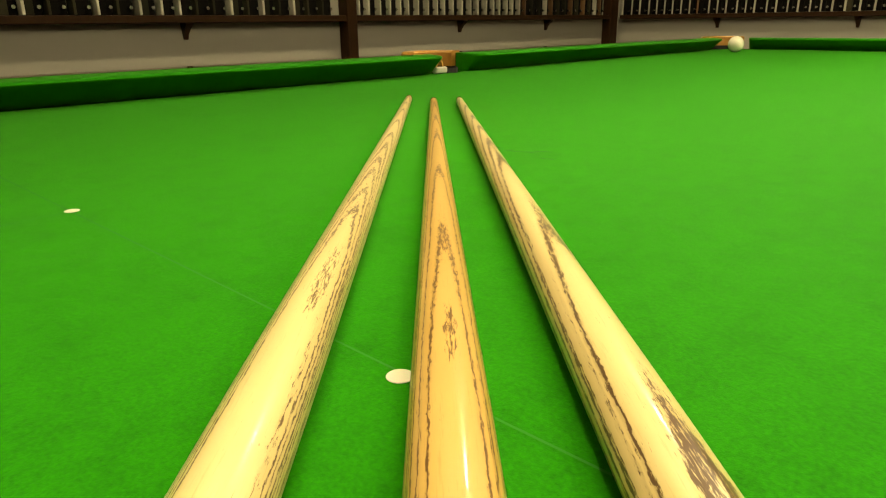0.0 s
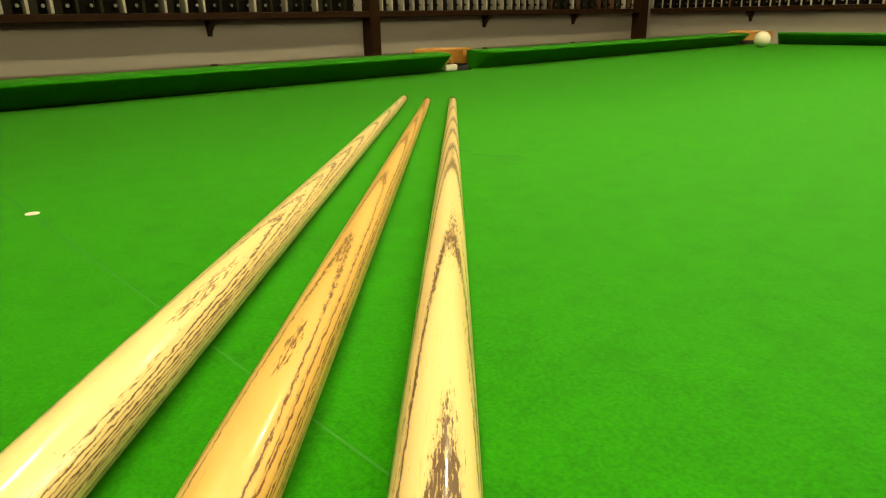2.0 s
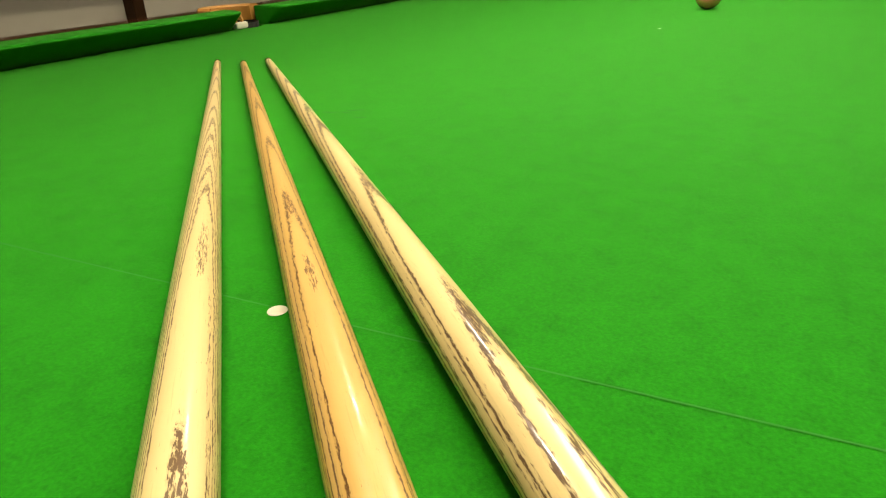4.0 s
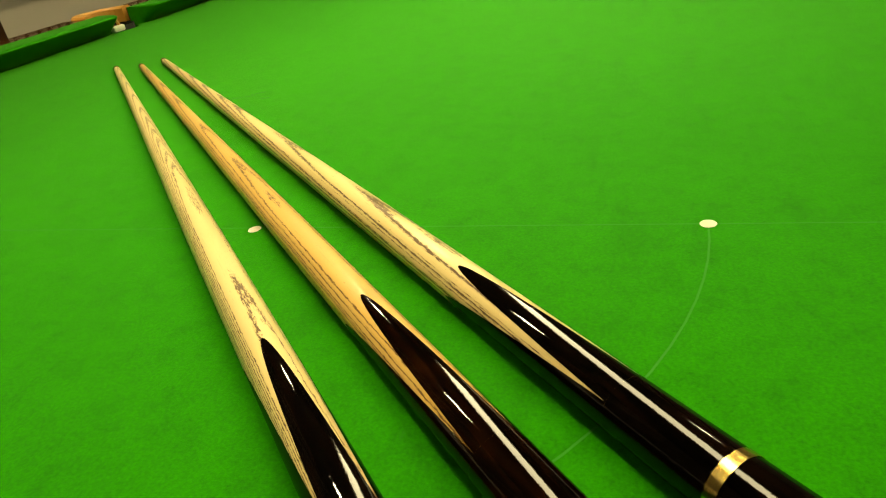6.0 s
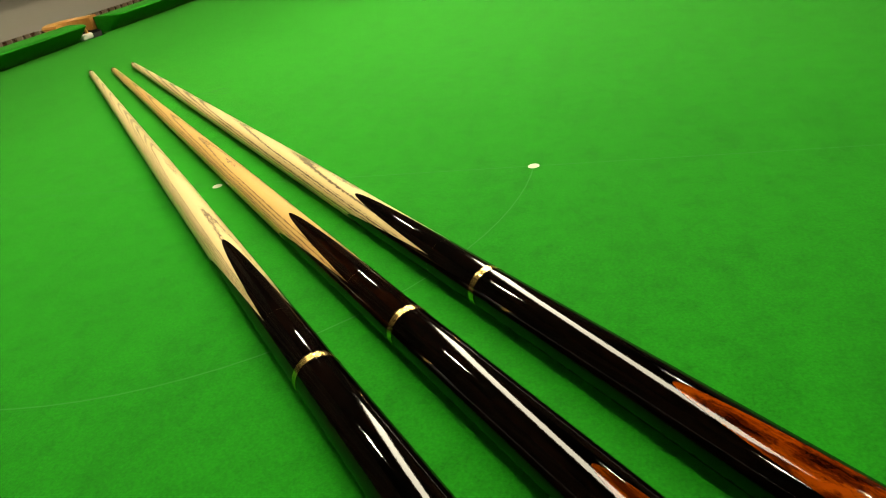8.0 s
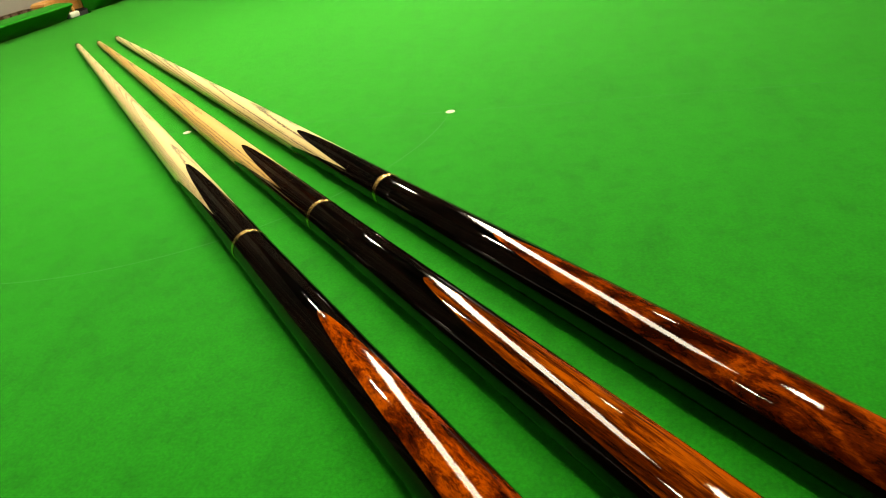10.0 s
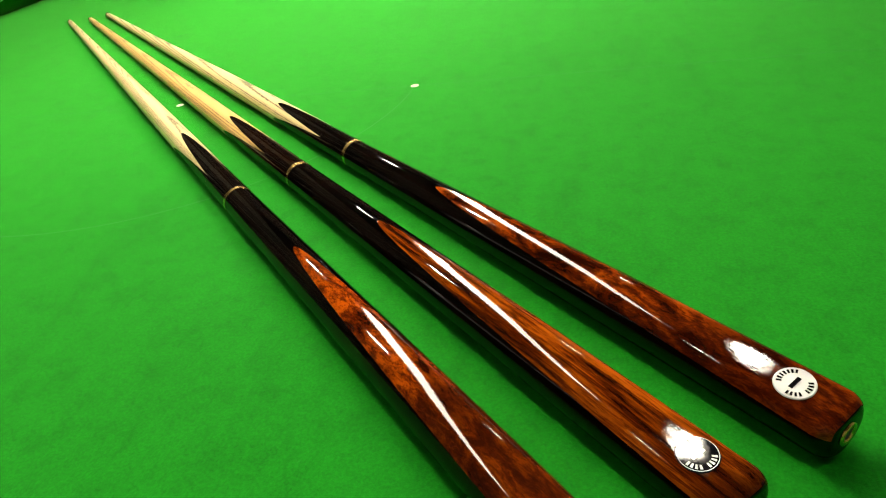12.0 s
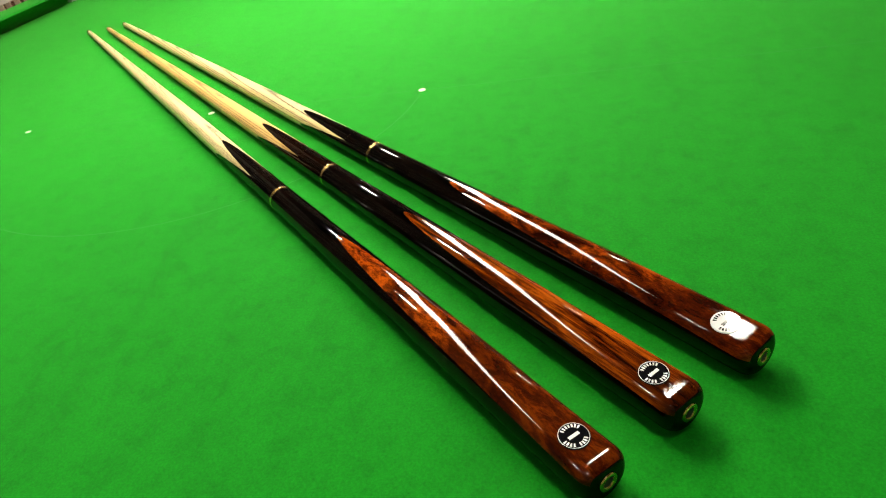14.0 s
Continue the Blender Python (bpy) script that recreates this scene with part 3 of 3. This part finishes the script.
    # veneer on the upper side of the butt
    st = []
    n = 70
    for i in range(n + 1):
        u = (i / n) ** 1.5
        s = s_veneer + (L - rnd - s_veneer) * u
        w = min(1.0, (s - s_veneer) / 0.30)
        half = math.acos(1 - 0.67 * w) + (0.001 if i else 0)
        st.append([surf(s, math.pi / 2 + half * (j / 20 - 1), 0.00018) for j in range(41)])
    base = st[-1]
    for i in range(1, 6):
        a = i / 7 * math.pi / 2
        k = 1 - (rnd * 0.72 / cz) * (1 - math.cos(a))
        st.append([(L - rnd + (rnd + 0.0002) * math.sin(a), y * k, cz + (z - cz) * k) for s, y, z in base])
    sharp(part("veneer", sweep(st, close=False, caps=False), burl, e, "lacquered figured red-brown veneer", True), 40)
    # brass socket in the end
    soc = sweep([[(L + dx, r * math.cos(2 * math.pi * k / 24), cz - 0.001 + r * math.sin(2 * math.pi * k / 24)) for k in range(24)]
                 for r, dx in ((0.0054, -0.002), (0.0054, 0.0006), (0.0049, 0.0009), (0.0035, 0.0007), (0.0031, -0.0005), (0.0028, -0.0019))], caps=False)
    end = part("end_socket", soc, BRASS, e, "brass socket in the butt end", True)
    part("socket_hole", sweep([[(L + dx, r * math.cos(2 * math.pi * k / 16), cz - 0.001 + r * math.sin(2 * math.pi * k / 16)) for k in range(16)]
                               for r, dx in ((0.0032, 0.00005), (0.0001, 0.00005))], caps=False), BLACKNET, end)
    # badge on the flat
    sb = L - 0.0225
    slope = math.atan2(drop, 0.115)
    hb, rb = flat_height(sb) + 0.0003, rad(sb)
    bad = part("badge", disc(0, 0, 0, 0.0082, 0.0005, 40), ground, e, "round white badge with black print" if ground is BADGE_WHITE else "round black badge with white print")
    bad.matrix_basis = Matrix.Translation((sb, -hb * sr, rb + hb * cr)) @ Matrix.Rotation(roll, 4, "X") @ Matrix.Rotation(slope, 4, "Y")

    def annulus(r0, r1, a0, a1, n, z):
        bm = bmesh.new()
        prev = None
        for i in range(n + 1):
            a = a0 + (a1 - a0) * i / n
            pair = [bm.verts.new((r * math.cos(a), r * math.sin(a), z)) for r in (r0, r1)]
            if prev:
                bm.faces.new((prev[0], prev[1], pair[1], pair[0]))
            prev = pair
        return bm

    if ground is BADGE_BLACK:
        part("badge_rim", annulus(0.0075, 0.0078, 0, 2 * math.pi, 40, 0.00062), ink, bad)
    for g0, count in ((math.pi * 0.62, 7), (math.pi * 1.50, 4), (math.pi * 1.93, 4)):
        for i in range(count):
            a = g0 + i * 0.27
            part("badge_bar", annulus(0.0049, 0.0069, a, a + 0.15, 2, 0.00062), ink, bad)
    part("badge_bar", box(-0.0009, 0.0009, -0.0033, 0.0033, 0.0005, 0.00062), ink, bad)
    return e


LEATHERTIP = plain("worn_tip_leather", (0.42, 0.27, 0.13), 0.8, var=0.4, scale=200)
CUE_A = ((-0.5583, 0.5419), (0.4939, -0.5668))
CUE_B = ((-0.5092, 0.542), (0.5356, -0.5242))
CUE_C = ((-0.4866, 0.5688), (0.5784, -0.4847))
make_cue(*CUE_A, 0.952, 1.068, 1.122, 1.243, ASH_A, BURL_A, EBONY, radians(-2), "pale ash cue with ebony splices, brass ring and amboyna butt", BADGE_BLACK, BADGE_WHITE)
make_cue(*CUE_B, 0.915, 1.031, 1.086, 1.222, ASH_B, BURL_B, ROSEWOOD, radians(2.5), "honey-coloured ash cue with dark rosewood splices and striped brown butt", BADGE_BLACK, BADGE_WHITE)
make_cue(*CUE_C, 0.928, 1.041, 1.088, 1.215, ASH_C, BURL_C, EBONY, radians(8), "cream ash cue with black splices, brass ring and red-brown burl butt", BADGE_WHITE, BADGE_BLACK)


# ---- lamps ----
LZ = Z + 0.90
lamp = thing("table_light", "long hanging canopy light with lit diffusers over the table", "table light", (0.03, MID, LZ))
# unseen lamp, lengthened at its far end to brighten the far cloth
part("housing", box(-0.112, 0.112, -1.25, 1.60, 0.012, 0.04, 0.006), DARKWOOD, lamp)
part("diffuser", box(-0.086, 0.086, -1.20, 1.55, 0.0, 0.011, 0.002), TUBEGLOW, lamp, "long lit white diffuser")
# unseen side strips, added to cut the diffuser's light on the walls
for x in (-0.118, 0.118):
    part("skirt", box(x - 0.005, x + 0.005, -1.25, 1.60, -0.034, 0.03, 0.002), DARKWOOD, lamp)
for y in (-1.0, 1.0):
    part("hanger", rod((0, y, 0.04), (0, y, H - LZ), 0.006, 8), CHROME, lamp)
def ceiling_light(x, y, glowing):
    e = thing("ceiling_light", "oblong lit ceiling panel with a white frame", "ceiling light", (x, y, H), "ceiling lights")
    part("frame", box(-0.07, 0.07, -0.085, 0.085, -0.05, -0.001, 0.006), ENAMEL, e)
    part("diffuser", box(-0.043, 0.043, -0.056, 0.056, -0.062, -0.0505, 0.002), glowing, e, "lit white diffuser")


for x, y in ((-1.2, -0.7), (-1.2, 0.95), (-1.2, 2.6), (0.74, -0.92), (0.74, 0.73), (0.74, 2.38)):
    # the two far west panels take the added strength
    ceiling_light(x, y, PANELBOOST if x < 0 < y else PANELGLOW)
